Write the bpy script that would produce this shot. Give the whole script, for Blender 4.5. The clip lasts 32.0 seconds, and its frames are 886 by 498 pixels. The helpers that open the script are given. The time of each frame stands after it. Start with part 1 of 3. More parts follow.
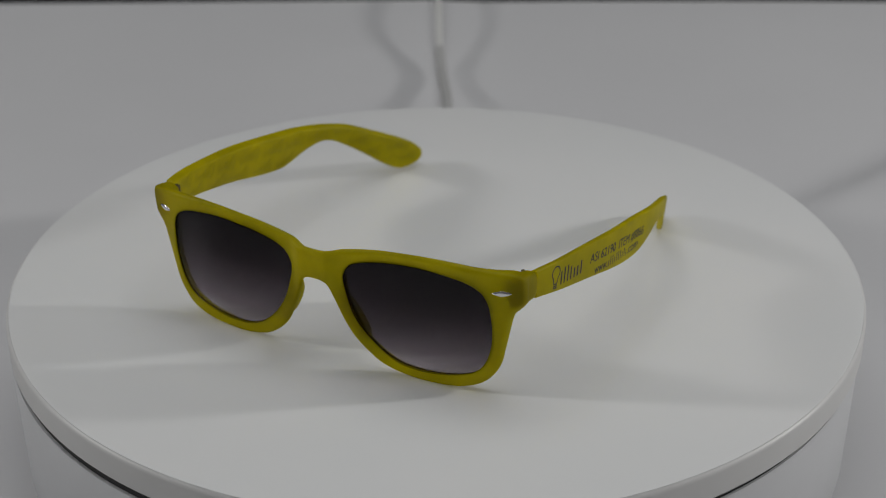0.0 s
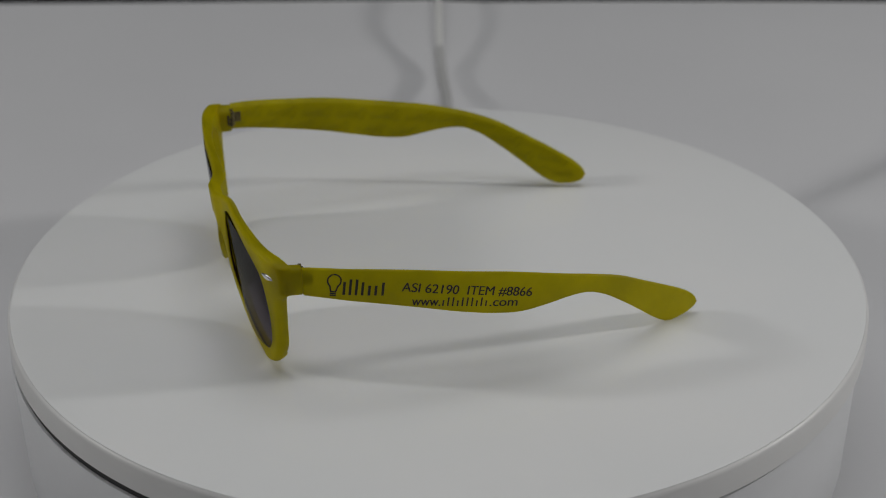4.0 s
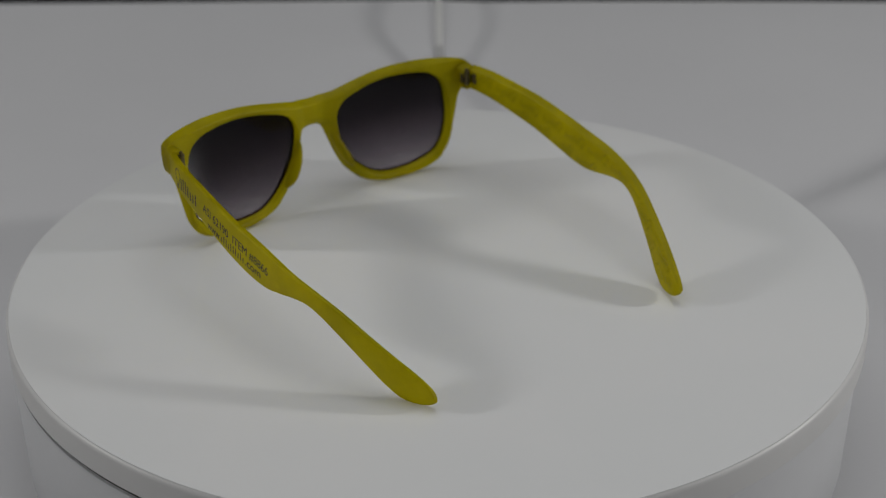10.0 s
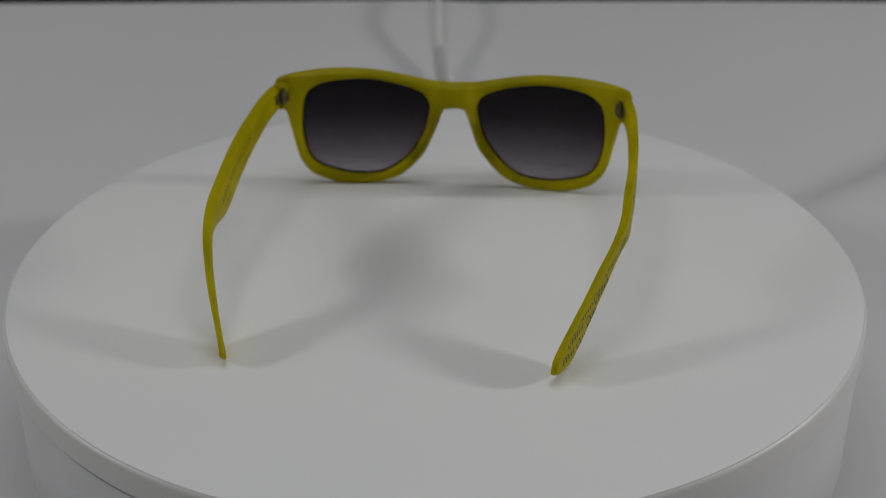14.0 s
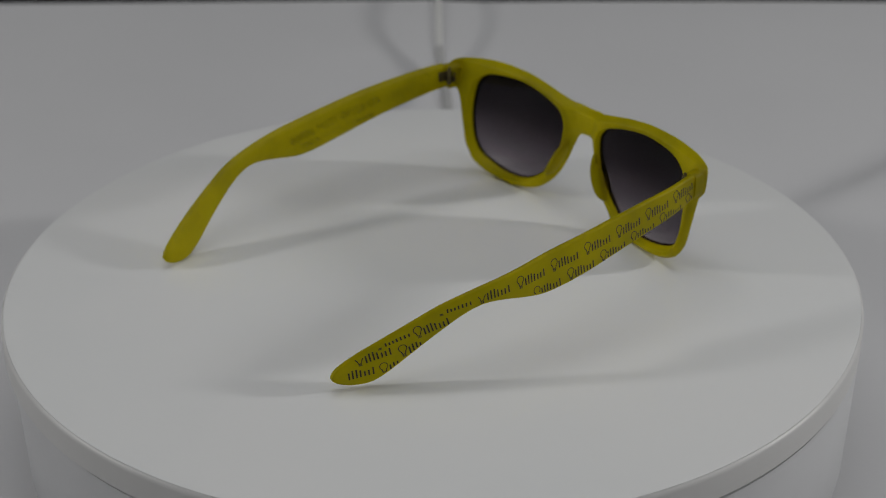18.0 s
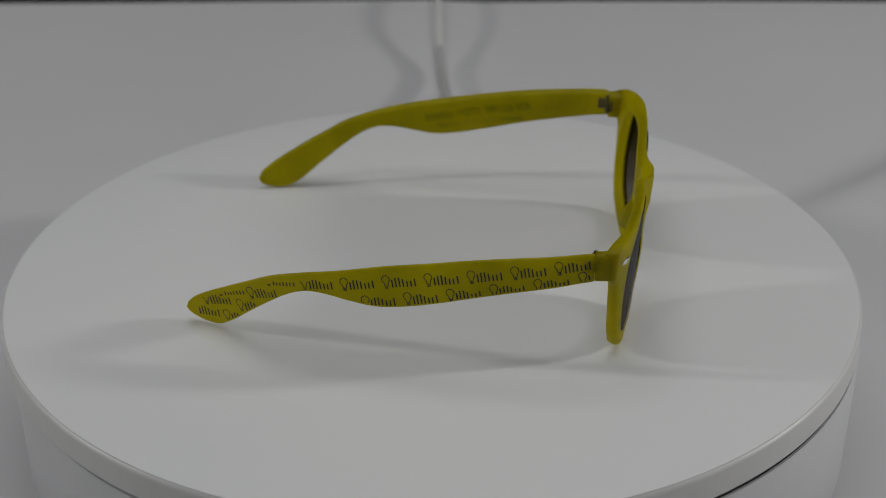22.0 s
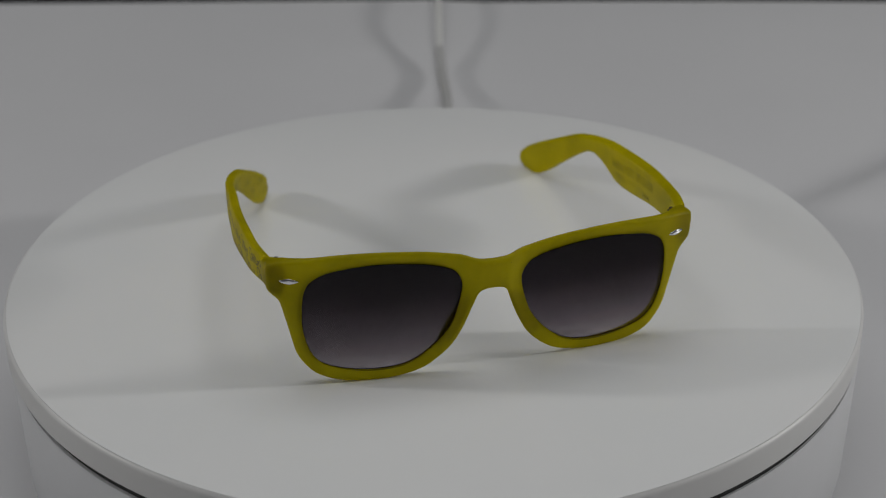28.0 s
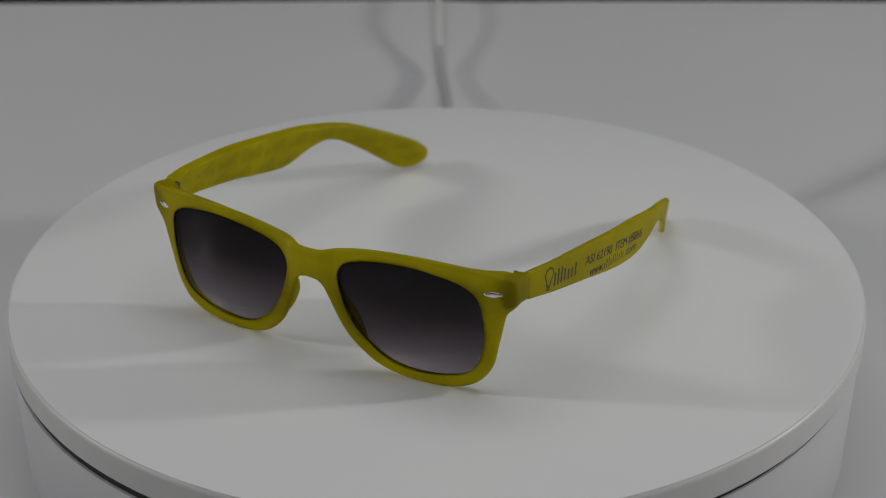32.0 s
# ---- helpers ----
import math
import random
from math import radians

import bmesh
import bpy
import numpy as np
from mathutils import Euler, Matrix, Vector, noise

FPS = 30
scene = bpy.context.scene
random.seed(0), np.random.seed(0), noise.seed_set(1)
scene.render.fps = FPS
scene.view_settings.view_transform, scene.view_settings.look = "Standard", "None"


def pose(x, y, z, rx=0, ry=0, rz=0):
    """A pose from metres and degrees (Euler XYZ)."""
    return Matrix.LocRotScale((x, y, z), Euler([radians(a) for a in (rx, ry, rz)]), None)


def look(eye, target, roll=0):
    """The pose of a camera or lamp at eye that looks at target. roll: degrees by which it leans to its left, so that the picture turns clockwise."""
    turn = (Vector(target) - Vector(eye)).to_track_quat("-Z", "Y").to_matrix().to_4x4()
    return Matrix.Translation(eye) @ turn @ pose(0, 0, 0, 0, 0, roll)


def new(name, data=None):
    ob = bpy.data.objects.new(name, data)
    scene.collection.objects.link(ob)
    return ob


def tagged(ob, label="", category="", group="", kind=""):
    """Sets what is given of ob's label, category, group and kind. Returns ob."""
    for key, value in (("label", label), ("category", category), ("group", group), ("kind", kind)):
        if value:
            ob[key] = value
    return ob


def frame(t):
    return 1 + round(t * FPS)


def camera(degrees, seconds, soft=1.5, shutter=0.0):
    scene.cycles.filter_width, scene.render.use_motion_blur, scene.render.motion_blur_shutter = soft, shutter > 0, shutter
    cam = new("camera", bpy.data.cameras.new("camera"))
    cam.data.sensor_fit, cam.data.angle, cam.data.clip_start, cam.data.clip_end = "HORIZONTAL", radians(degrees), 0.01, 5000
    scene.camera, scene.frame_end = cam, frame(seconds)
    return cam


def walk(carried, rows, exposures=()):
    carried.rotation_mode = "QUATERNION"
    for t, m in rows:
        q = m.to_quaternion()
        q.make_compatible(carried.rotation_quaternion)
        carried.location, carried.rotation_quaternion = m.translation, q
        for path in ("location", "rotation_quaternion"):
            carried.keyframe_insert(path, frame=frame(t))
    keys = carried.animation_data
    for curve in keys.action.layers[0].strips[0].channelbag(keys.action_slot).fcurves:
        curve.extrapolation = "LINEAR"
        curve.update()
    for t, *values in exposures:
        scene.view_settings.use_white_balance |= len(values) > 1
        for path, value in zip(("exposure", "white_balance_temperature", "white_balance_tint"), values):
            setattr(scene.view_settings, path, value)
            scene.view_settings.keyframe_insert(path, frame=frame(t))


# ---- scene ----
cam = camera(31.8, 32.0, soft=1.0)
EYE = Vector((0.0, -0.5266, 0.2786))
PITCH, YAW = radians(27.277), radians(0.4705)
AIM = EYE + Vector((math.sin(YAW) * math.cos(PITCH), math.cos(YAW) * math.cos(PITCH), -math.sin(PITCH)))
walk(cam, [(0.0, look(EYE, AIM, -0.372)), (32.0, look(EYE, AIM, -0.372))],
     [(0.0, 0.045), (3.0, 0.015), (6.0, -0.045), (9.0, -0.06), (12.0, -0.075), (20.0, -0.075), (32.0, -0.08)])
cam.data.dof.use_dof = True
cam.data.dof.focus_distance = 0.515
cam.data.dof.aperture_fstop = 13.0

SPIN = -11.2858          # degrees a second, clockwise from above
MM = 0.001

# ---- world and lights ----
world = bpy.data.worlds.new("studio")
world.use_nodes = True
world.node_tree.nodes["Background"].inputs[0].default_value = (1.0, 1.0, 1.0, 1)
world.node_tree.nodes["Background"].inputs[1].default_value = 0.05
scene.world = world


def area(name, eye, target, sx, sy, watts, colour=(1, 1, 1)):
    lamp = bpy.data.lights.new(name, "AREA")
    lamp.shape, lamp.size, lamp.size_y, lamp.energy, lamp.color = "RECTANGLE", sx, sy, watts, colour
    ob = new(name, lamp)
    ob.matrix_world = look(eye, target)
    return ob


area("side_light_left", (-1.66, 0.0, 0.77), (0, 0, 0), 0.08, 0.19, 6.3, (1.0, 0.99, 0.97))
area("side_light_right", (1.70, 0.0, 0.62), (0, 0, 0), 0.08, 0.19, 9.9, (1.0, 0.99, 0.97))
area("top_light", (0.0, 0.12, 1.70), (0, 0.12, 0), 1.5, 1.3, 9.5, (0.98, 0.99, 1.0))


# ---- materials ----
def material(name):
    mat = bpy.data.materials.new(name)
    mat.use_nodes = True
    nt = mat.node_tree
    return mat, nt, nt.nodes["Principled BSDF"]


def noise_node(nt, scale, detail=4.0, coords="Object"):
    tc = nt.nodes.new("ShaderNodeTexCoord")
    nz = nt.nodes.new("ShaderNodeTexNoise")
    nz.inputs["Scale"].default_value, nz.inputs["Detail"].default_value = scale, detail
    nt.links.new(tc.outputs[coords], nz.inputs["Vector"])
    return nz


def two_tone(nt, source, low, high, a=0.3, b=0.7):
    ramp = nt.nodes.new("ShaderNodeValToRGB")
    ramp.color_ramp.elements[0].position, ramp.color_ramp.elements[1].position = a, b
    ramp.color_ramp.elements[0].color, ramp.color_ramp.elements[1].color = (*low, 1), (*high, 1)
    nt.links.new(source, ramp.inputs[0])
    return ramp.outputs[0]


def bump(nt, source, strength, distance, bsdf):
    b = nt.nodes.new("ShaderNodeBump")
    b.inputs["Strength"].default_value, b.inputs["Distance"].default_value = strength, distance
    nt.links.new(source, b.inputs["Height"])
    nt.links.new(b.outputs[0], bsdf.inputs["Normal"])


def plain(name, low, high, rough, scale=30.0, metal=0.0, relief=0.0, coat=0.0, spec=0.5):
    mat, nt, bsdf = material(name)
    nz = noise_node(nt, scale)
    nt.links.new(two_tone(nt, nz.outputs[0], low, high), bsdf.inputs["Base Color"])
    bsdf.inputs["Roughness"].default_value = rough
    bsdf.inputs["Metallic"].default_value = metal
    bsdf.inputs["Coat Weight"].default_value = coat
    bsdf.inputs["Specular IOR Level"].default_value = spec
    if relief:
        fine = noise_node(nt, scale * 25)
        bump(nt, fine.outputs[0], 0.3, relief, bsdf)
    return mat


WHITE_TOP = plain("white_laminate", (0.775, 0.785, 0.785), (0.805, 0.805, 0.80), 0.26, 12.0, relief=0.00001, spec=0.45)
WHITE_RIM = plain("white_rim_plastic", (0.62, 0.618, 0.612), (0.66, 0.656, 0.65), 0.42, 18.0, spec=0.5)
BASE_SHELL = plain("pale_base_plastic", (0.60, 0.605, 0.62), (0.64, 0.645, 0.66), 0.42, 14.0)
GAP_BLACK = plain("black_gap", (0.008, 0.008, 0.008), (0.015, 0.015, 0.015), 0.7, 40.0)
SHEET = plain("white_vinyl_sheet", (0.59, 0.59, 0.602), (0.62, 0.62, 0.632), 0.45, 5.0, relief=0.00005, spec=0.4)
CORD = plain("white_cord_sleeve", (0.60, 0.60, 0.585), (0.65, 0.65, 0.63), 0.4, 60.0)
CORD_GREY = plain("grey_cord_end", (0.38, 0.38, 0.375), (0.43, 0.43, 0.425), 0.7, 60.0)
WALL = plain("white_wall_paint", (0.70, 0.70, 0.70), (0.76, 0.76, 0.76), 0.9, 9.0, relief=0.0004)
GREY = plain("grey_wall_paint", (0.36, 0.36, 0.36), (0.41, 0.41, 0.41), 0.9, 9.0, relief=0.0004)
DARK = plain("black_backcloth", (0.010, 0.010, 0.013), (0.018, 0.018, 0.022), 0.9, 12.0)
METAL = plain("polished_steel", (0.72, 0.72, 0.72), (0.82, 0.82, 0.82), 0.18, 300.0, metal=1.0)
HINGE_METAL = plain("dull_nickel", (0.09, 0.075, 0.03), (0.20, 0.165, 0.07), 0.5, 700.0, metal=0.7)
INK = plain("black_print", (0.008, 0.008, 0.006), (0.02, 0.02, 0.014), 0.5, 2000.0, spec=0.35)


def frosted_yellow():
    mat, nt, bsdf = material("frosted_yellow_plastic")
    out = nt.nodes["Material Output"]
    broad = noise_node(nt, 55.0, 3.0)
    grain = noise_node(nt, 420.0, 5.0)
    blend = nt.nodes.new("ShaderNodeMix")
    blend.data_type = "FLOAT"
    blend.inputs["Factor"].default_value = 0.18
    nt.links.new(broad.outputs[0], blend.inputs["A"])
    nt.links.new(grain.outputs[0], blend.inputs["B"])
    col = two_tone(nt, blend.outputs["Result"], (0.53, 0.476, 0.0), (0.685, 0.614, 0.0), 0.34, 0.66)
    nt.links.new(col, bsdf.inputs["Base Color"])
    bsdf.inputs["Roughness"].default_value = 0.45
    bsdf.inputs["Specular IOR Level"].default_value = 0.22
    bsdf.inputs["Transmission Weight"].default_value = 0.62
    bsdf.inputs["IOR"].default_value = 1.33
    fine = noise_node(nt, 2500.0)
    bump(nt, fine.outputs[0], 0.25, 0.00002, bsdf)
    tr = nt.nodes.new("ShaderNodeBsdfTranslucent")
    deep = nt.nodes.new("ShaderNodeMix")
    deep.data_type, deep.blend_type = "RGBA", "MULTIPLY"
    deep.inputs["Factor"].default_value = 1.0
    deep.inputs["B"].default_value = (1.0, 0.97, 1.0, 1)
    nt.links.new(col, deep.inputs["A"])
    nt.links.new(deep.outputs["Result"], tr.inputs["Color"])
    mix = nt.nodes.new("ShaderNodeMixShader")
    mix.inputs[0].default_value = 0.42
    nt.links.new(bsdf.outputs[0], mix.inputs[1])
    nt.links.new(tr.outputs[0], mix.inputs[2])
    nt.links.new(mix.outputs[0], out.inputs["Surface"])
    return mat


def lens_layer(name, share, polished):
    """One layer of a lens with its share of the smoke dye, dark at the brow and fading towards the lower rim; the outer layers are polished."""
    mat, nt, bsdf = material(name)
    tc = nt.nodes.new("ShaderNodeTexCoord")
    sep = nt.nodes.new("ShaderNodeSeparateXYZ")
    nt.links.new(tc.outputs["Object"], sep.inputs[0])
    rng = nt.nodes.new("ShaderNodeMapRange")
    rng.inputs["From Min"].default_value, rng.inputs["From Max"].default_value = 0.004, 0.046
    nt.links.new(sep.outputs["Z"], rng.inputs["Value"])
    ramp = nt.nodes.new("ShaderNodeValToRGB")
    el = ramp.color_ramp.elements
    el[0].position, el[0].color = 0.0, (0.37, 0.33, 0.365, 1)
    el[1].position, el[1].color = 1.0, (0.0056, 0.0041, 0.0053, 1)
    for at, c in ((0.09, (0.25, 0.217, 0.242)), (0.18, (0.165, 0.141, 0.162)), (0.28, (0.112, 0.093, 0.109)), (0.38, (0.074, 0.060, 0.072)),
                  (0.50, (0.044, 0.035, 0.042)), (0.62, (0.0182, 0.0137, 0.0174)), (0.80, (0.0105, 0.008, 0.010))):
        e = el.new(at)
        e.color = (*c, 1)
    nt.links.new(rng.outputs[0], ramp.inputs[0])
    dye = nt.nodes.new("ShaderNodeGamma")
    dye.inputs["Gamma"].default_value = share
    nt.links.new(ramp.outputs[0], dye.inputs["Color"])
    clear = nt.nodes.new("ShaderNodeBsdfTransparent")
    nt.links.new(dye.outputs[0], clear.inputs[0])
    surface = clear.outputs[0]
    if polished:
        gloss = nt.nodes.new("ShaderNodeBsdfGlossy")
        gloss.inputs["Roughness"].default_value = 0.03
        facing = nt.nodes.new("ShaderNodeLayerWeight")
        power = nt.nodes.new("ShaderNodeMath")
        power.operation = "POWER"
        power.inputs[1].default_value = 6.0
        nt.links.new(facing.outputs["Facing"], power.inputs[0])
        gain = nt.nodes.new("ShaderNodeMath")
        gain.operation = "MULTIPLY_ADD"
        gain.inputs[1].default_value, gain.inputs[2].default_value = 0.26, 0.016
        nt.links.new(power.outputs[0], gain.inputs[0])
        mix = nt.nodes.new("ShaderNodeMixShader")
        nt.links.new(gain.outputs[0], mix.inputs[0])
        nt.links.new(surface, mix.inputs[1])
        nt.links.new(gloss.outputs[0], mix.inputs[2])
        surface = mix.outputs[0]
    nt.links.new(surface, nt.nodes["Material Output"].inputs["Surface"])
    mat.surface_render_method = "BLENDED"
    return mat


# dark brown of the lens edge, groove shadow included
LENS_EDGE = plain("lens_edge_and_groove_shade", (0.03, 0.016, 0.004), (0.06, 0.03, 0.008), 0.6, 900.0, spec=0.1)
YELLOW = frosted_yellow()
LENS_COAT, LENS_TINT = lens_layer("polished_lens_skin", 0.34, True), lens_layer("gradient_smoke_core", 0.28, False)


# ---- mesh helpers ----
def mesh_of(bm, name, mat, smooth=40.0):
    bmesh.ops.recalc_face_normals(bm, faces=bm.faces)
    me = bpy.data.meshes.new(name)
    bm.to_mesh(me)
    bm.free()
    me.materials.append(mat)
    if smooth:
        me.shade_smooth()
        me.set_sharp_from_angle(angle=radians(smooth))
    return me


def part(name, bm, mat, parent, label="", smooth=40.0):
    ob = new(name, mesh_of(bm, name, mat, smooth))
    ob.parent = parent
    if label:
        tagged(ob, label)
    return ob


def thing(name, bm, mat, label, category, kind="", group="", smooth=40.0):
    return tagged(new(name, mesh_of(bm, name, mat, smooth)), label, category, group, kind)


slopes = {}


def bisect_left(xs, s):
    return sum(1 for x in xs if x < s)


def smooth_line(points, s):
    """A cubic through control points (a, b), read at s."""
    if id(points) not in slopes:
        px, py = np.array(points, float).T
        slopes[id(points)] = px.tolist(), py.tolist(), np.gradient(py, px).tolist()
    xs, ys, slope = slopes[id(points)]
    i = min(max(bisect_left(xs, s) - 1, 0), len(xs) - 2)
    h = xs[i + 1] - xs[i]
    u = min(max((s - xs[i]) / h, 0.0), 1.0)
    return float((2*u**3 - 3*u*u + 1) * ys[i] + (u**3 - 2*u*u + u) * h * slope[i]
                 + (3*u*u - 2*u**3) * ys[i + 1] + (u**3 - u*u) * h * slope[i + 1])


def closed_curve(ctrl, each):
    """A closed Catmull-Rom loop through 2D control points."""
    pts, n = [Vector(c) for c in ctrl], len(ctrl)
    loop = []
    for i in range(n):
        a, b, c, d = (pts[(i + k) % n] for k in (-1, 0, 1, 2))
        for j in range(each):
            u = j / each
            loop.append(0.5 * (2*b + (c - a)*u + (2*a - 5*b + 4*c - d)*u*u + (3*b - a - 3*c + d)*u**3))
    return loop


def open_curve(ctrl, each):
    pts = [Vector(c) for c in ctrl]
    pts = [2*pts[0] - pts[1], *pts, 2*pts[-1] - pts[-2]]
    line = []
    for i in range(1, len(pts) - 2):
        a, b, c, d = pts[i - 1:i + 3]
        for j in range(each):
            u = j / each
            line.append(0.5 * (2*b + (c - a)*u + (2*a - 5*b + 4*c - d)*u*u + (3*b - a - 3*c + d)*u**3))
    return [*line, pts[-2]]


def lathe(profile, steps=192):
    bm = bmesh.new()
    rings = [[bm.verts.new((r * math.cos(a), r * math.sin(a), z)) for a in np.linspace(0, 2*math.pi, steps, endpoint=False)]
             if r > 1e-6 else [bm.verts.new((0, 0, z))] for r, z in profile]
    for a, b in zip(rings, rings[1:]):
        for i in range(steps):
            j = (i + 1) % steps
            quad = [a[i % len(a)], a[j % len(a)], b[j % len(b)], b[i % len(b)]]
            quad = list(dict.fromkeys(quad))
            bm.faces.new(quad)
    return bm


def tube(line, radius, sides=12, flat=1.0):
    bm = bmesh.new()
    rings = []
    for i, p in enumerate(line):
        d = (line[min(i + 1, len(line) - 1)] - line[max(i - 1, 0)]).normalized()
        side = d.cross(Vector((0, 0, 1))).normalized()
        up = side.cross(d)
        rings.append([bm.verts.new(p + radius * (math.cos(a) * side + flat * math.sin(a) * up))
                      for a in np.linspace(0, 2*math.pi, sides, endpoint=False)])
    for a, b in zip(rings, rings[1:]):
        for i in range(sides):
            bm.faces.new((a[i], a[(i + 1) % sides], b[(i + 1) % sides], b[i]))
    bm.faces.new(rings[0]), bm.faces.new(rings[-1])
    return bm


def box(sx, sy, sz, at=(0, 0, 0), bevel=0.0):
    bm = bmesh.new()
    bmesh.ops.create_cube(bm, size=1, matrix=Matrix.Translation(at) @ Matrix.Diagonal((sx, sy, sz, 1)))
    if bevel:
        bmesh.ops.bevel(bm, geom=bm.edges, offset=bevel, segments=3, profile=0.5, affect="EDGES")
    return bm


# ---- the tent and the sheet ----
FLOOR = -0.062


def white_sheet():
    """The vinyl sheet under and behind the turntable, with one soft crease, ending in front of the black cloth."""
    bm = bmesh.new()
    nx, ny = 120, 150
    x0, x1, y0, y1 = -0.70, 0.70, -1.10, 0.5105
    a, b = Vector((0.175, 0.17)), Vector((0.40, 0.36))
    d = (b - a).normalized()
    grid = []
    for j in range(ny + 1):
        row = []
        for i in range(nx + 1):
            x = x0 + (x1 - x0) * i / nx
            y = y0 + (y1 - (0.15 * min(max(x, 0.0), 0.04) + 0.03 * max(x - 0.1, 0.0)) - y0) * j / ny
            q = Vector((x, y)) - a
            along, off = q.dot(d), q.x * d.y - q.y * d.x
            fade = 1 / (1 + math.exp(-(along + 0.01) / 0.02))
            z = FLOOR + 0.019 * fade * (1 / (1 + math.exp(-off / 0.007)) - 0.5) * math.exp(-abs(off) / 0.06)
            z += 0.0012 * math.exp(-((x + 0.052) / 0.022) ** 2 - ((y - 0.4125) / 0.007) ** 2)
            z += 0.0008 * noise.noise(Vector((x * 5, y * 5, 0)))
            row.append(bm.verts.new((x, y, z)))
        grid.append(row)
    for j in range(ny):
        for i in range(nx):
            bm.faces.new((grid[j][i], grid[j][i + 1], grid[j + 1][i + 1], grid[j + 1][i]))
    edge = [e for e in bm.edges if e.is_boundary]
    down = bmesh.ops.extrude_edge_only(bm, edges=edge)["geom"]
    for v in (g for g in down if isinstance(g, bmesh.types.BMVert)):
        v.co.z = FLOOR - 0.0135
    return thing("ground", bm, SHEET, "smooth white vinyl sheet under the turntable with a soft crease", "backdrop sheet", "structure", smooth=60)


white_sheet()
thing("floor", box(3.9, 3.9, 0.03, (0, -0.2, FLOOR - 0.029)), DARK, "black table surface under the white sheet", "table surface", "structure", smooth=0)
# added walls and ceiling, all out of view; their tones steer bounce and reflections
thing("wall_left", box(0.02, 3.9, 2.1, (-1.94, -0.2, 0.95)), GREY, "unseen grey wall added for bounced light", "wall", "structure", smooth=0)
thing("wall_right", box(0.02, 3.9, 2.1, (1.94, -0.2, 0.95)), GREY, "unseen grey wall added for bounced light", "wall", "structure", smooth=0)
thing("wall_front", box(3.86, 0.02, 2.1, (0, -2.14, 0.95)), GREY, "unseen grey wall added behind the camera for bounced light", "wall", "structure", smooth=0)
thing("wall_back", box(3.86, 0.02, 2.1, (0, 1.74, 0.95)), DARK, "unseen black backing added behind the white sheet for dark reflections", "back cloth", "structure", smooth=0)
thing("ceiling", box(3.9, 3.92, 0.02, (0, -0.2, 2.01)), WALL, "unseen white ceiling added for bounced light", "ceiling", "structure", smooth=0)

# ---- turntable ----
R = 0.1606
turntable = tagged(new("turntable"), "round white plastic turntable standing on the white sheet", "turntable")
turntable.location = (0.0012, 0, FLOOR + 0.0006)
H = -FLOOR - 0.0006
# the platter sits a little off its axis and swings as it turns
SHIFT = Matrix.Translation((0.0005, 0.0012, 0))


def shifted(bm):
    bmesh.ops.transform(bm, matrix=SHIFT, verts=bm.verts)
    return bm


def tipped(bm):
    """The drum's upper edge stands a little higher on one side."""
    for v in bm.verts:
        if v.co.z > 0.01:
            v.co.z += 0.0008 + 0.0008 * v.co.x / R
    return bm


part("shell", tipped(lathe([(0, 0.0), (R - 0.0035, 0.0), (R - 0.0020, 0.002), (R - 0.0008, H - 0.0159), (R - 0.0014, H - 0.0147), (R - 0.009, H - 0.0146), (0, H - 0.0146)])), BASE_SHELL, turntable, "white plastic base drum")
part("bearing_ring", (lathe([(0, H - 0.0140), (R - 0.0022, H - 0.0140), (R - 0.0022, H - 0.0119), (0, H - 0.0119)])), GAP_BLACK, turntable, "black recessed ring under the platter")
platter = part("platter", shifted(lathe([(0, 0.0), (R - 0.0022, 0.0), (R - 0.0011, -0.0003), (R - 0.0009, -0.0014), (0, -0.0014)], 256)), WHITE_TOP, turntable, "glossy white turning platter")
platter.location = (0, 0, H)
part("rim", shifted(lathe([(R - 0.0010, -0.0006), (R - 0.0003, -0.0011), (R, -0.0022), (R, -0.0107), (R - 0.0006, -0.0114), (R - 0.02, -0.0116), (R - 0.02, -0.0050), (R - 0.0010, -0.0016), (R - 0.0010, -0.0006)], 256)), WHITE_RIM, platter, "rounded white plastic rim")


# ---- cord behind the turntable ----
def power_lead():
    """The cord leaves the drum, dips almost to the sheet and rises again, so that its two shadows wind beside it."""
    way = [(0.0105, 0.150, 0.024), (0.0105, 0.22, 0.019), (0.0100, 0.27, 0.0150), (0.0092, 0.303, 0.0126), (0.0085, 0.3176, 0.0108), (0.0076, 0.3439, 0.0079),
           (0.0066, 0.3667, 0.0073), (0.0060, 0.389, 0.0098), (0.0060, 0.4145, 0.0138), (0.0060, 0.4433, 0.0166), (0.0060, 0.470, 0.0169), (0.0062, 0.51, 0.0150), (0.0064, 0.57, 0.006), (0.008, 0.70, -0.0110), (0.03, 1.10, -0.0115), (0.02, 1.70, -0.0115)]
    line = open_curve([(x, y, FLOOR + h) for x, y, h in way], 8)
    lead = thing("power_cord", tube(line, 0.0021, 16), CORD, "white power cord arching over the sheet to the turntable", "cord")
    # the length nearest the drum is drawn thicker and greyer
    near_end = [p for p in line if p.y < 0.388]
    part("grey_near_end", tube(near_end, 0.0028, 16), CORD_GREY, lead, "thicker, greyer length of the cord near the turntable")


power_lead()

# ---- sunglasses ----
# local axes in mm: x to the wearer's left, y to the back, z up; the front face bows forward in the middle
glasses = tagged(new("sunglasses"), "frosted yellow plastic sunglasses with smoke lenses standing open on platter", "sunglasses")


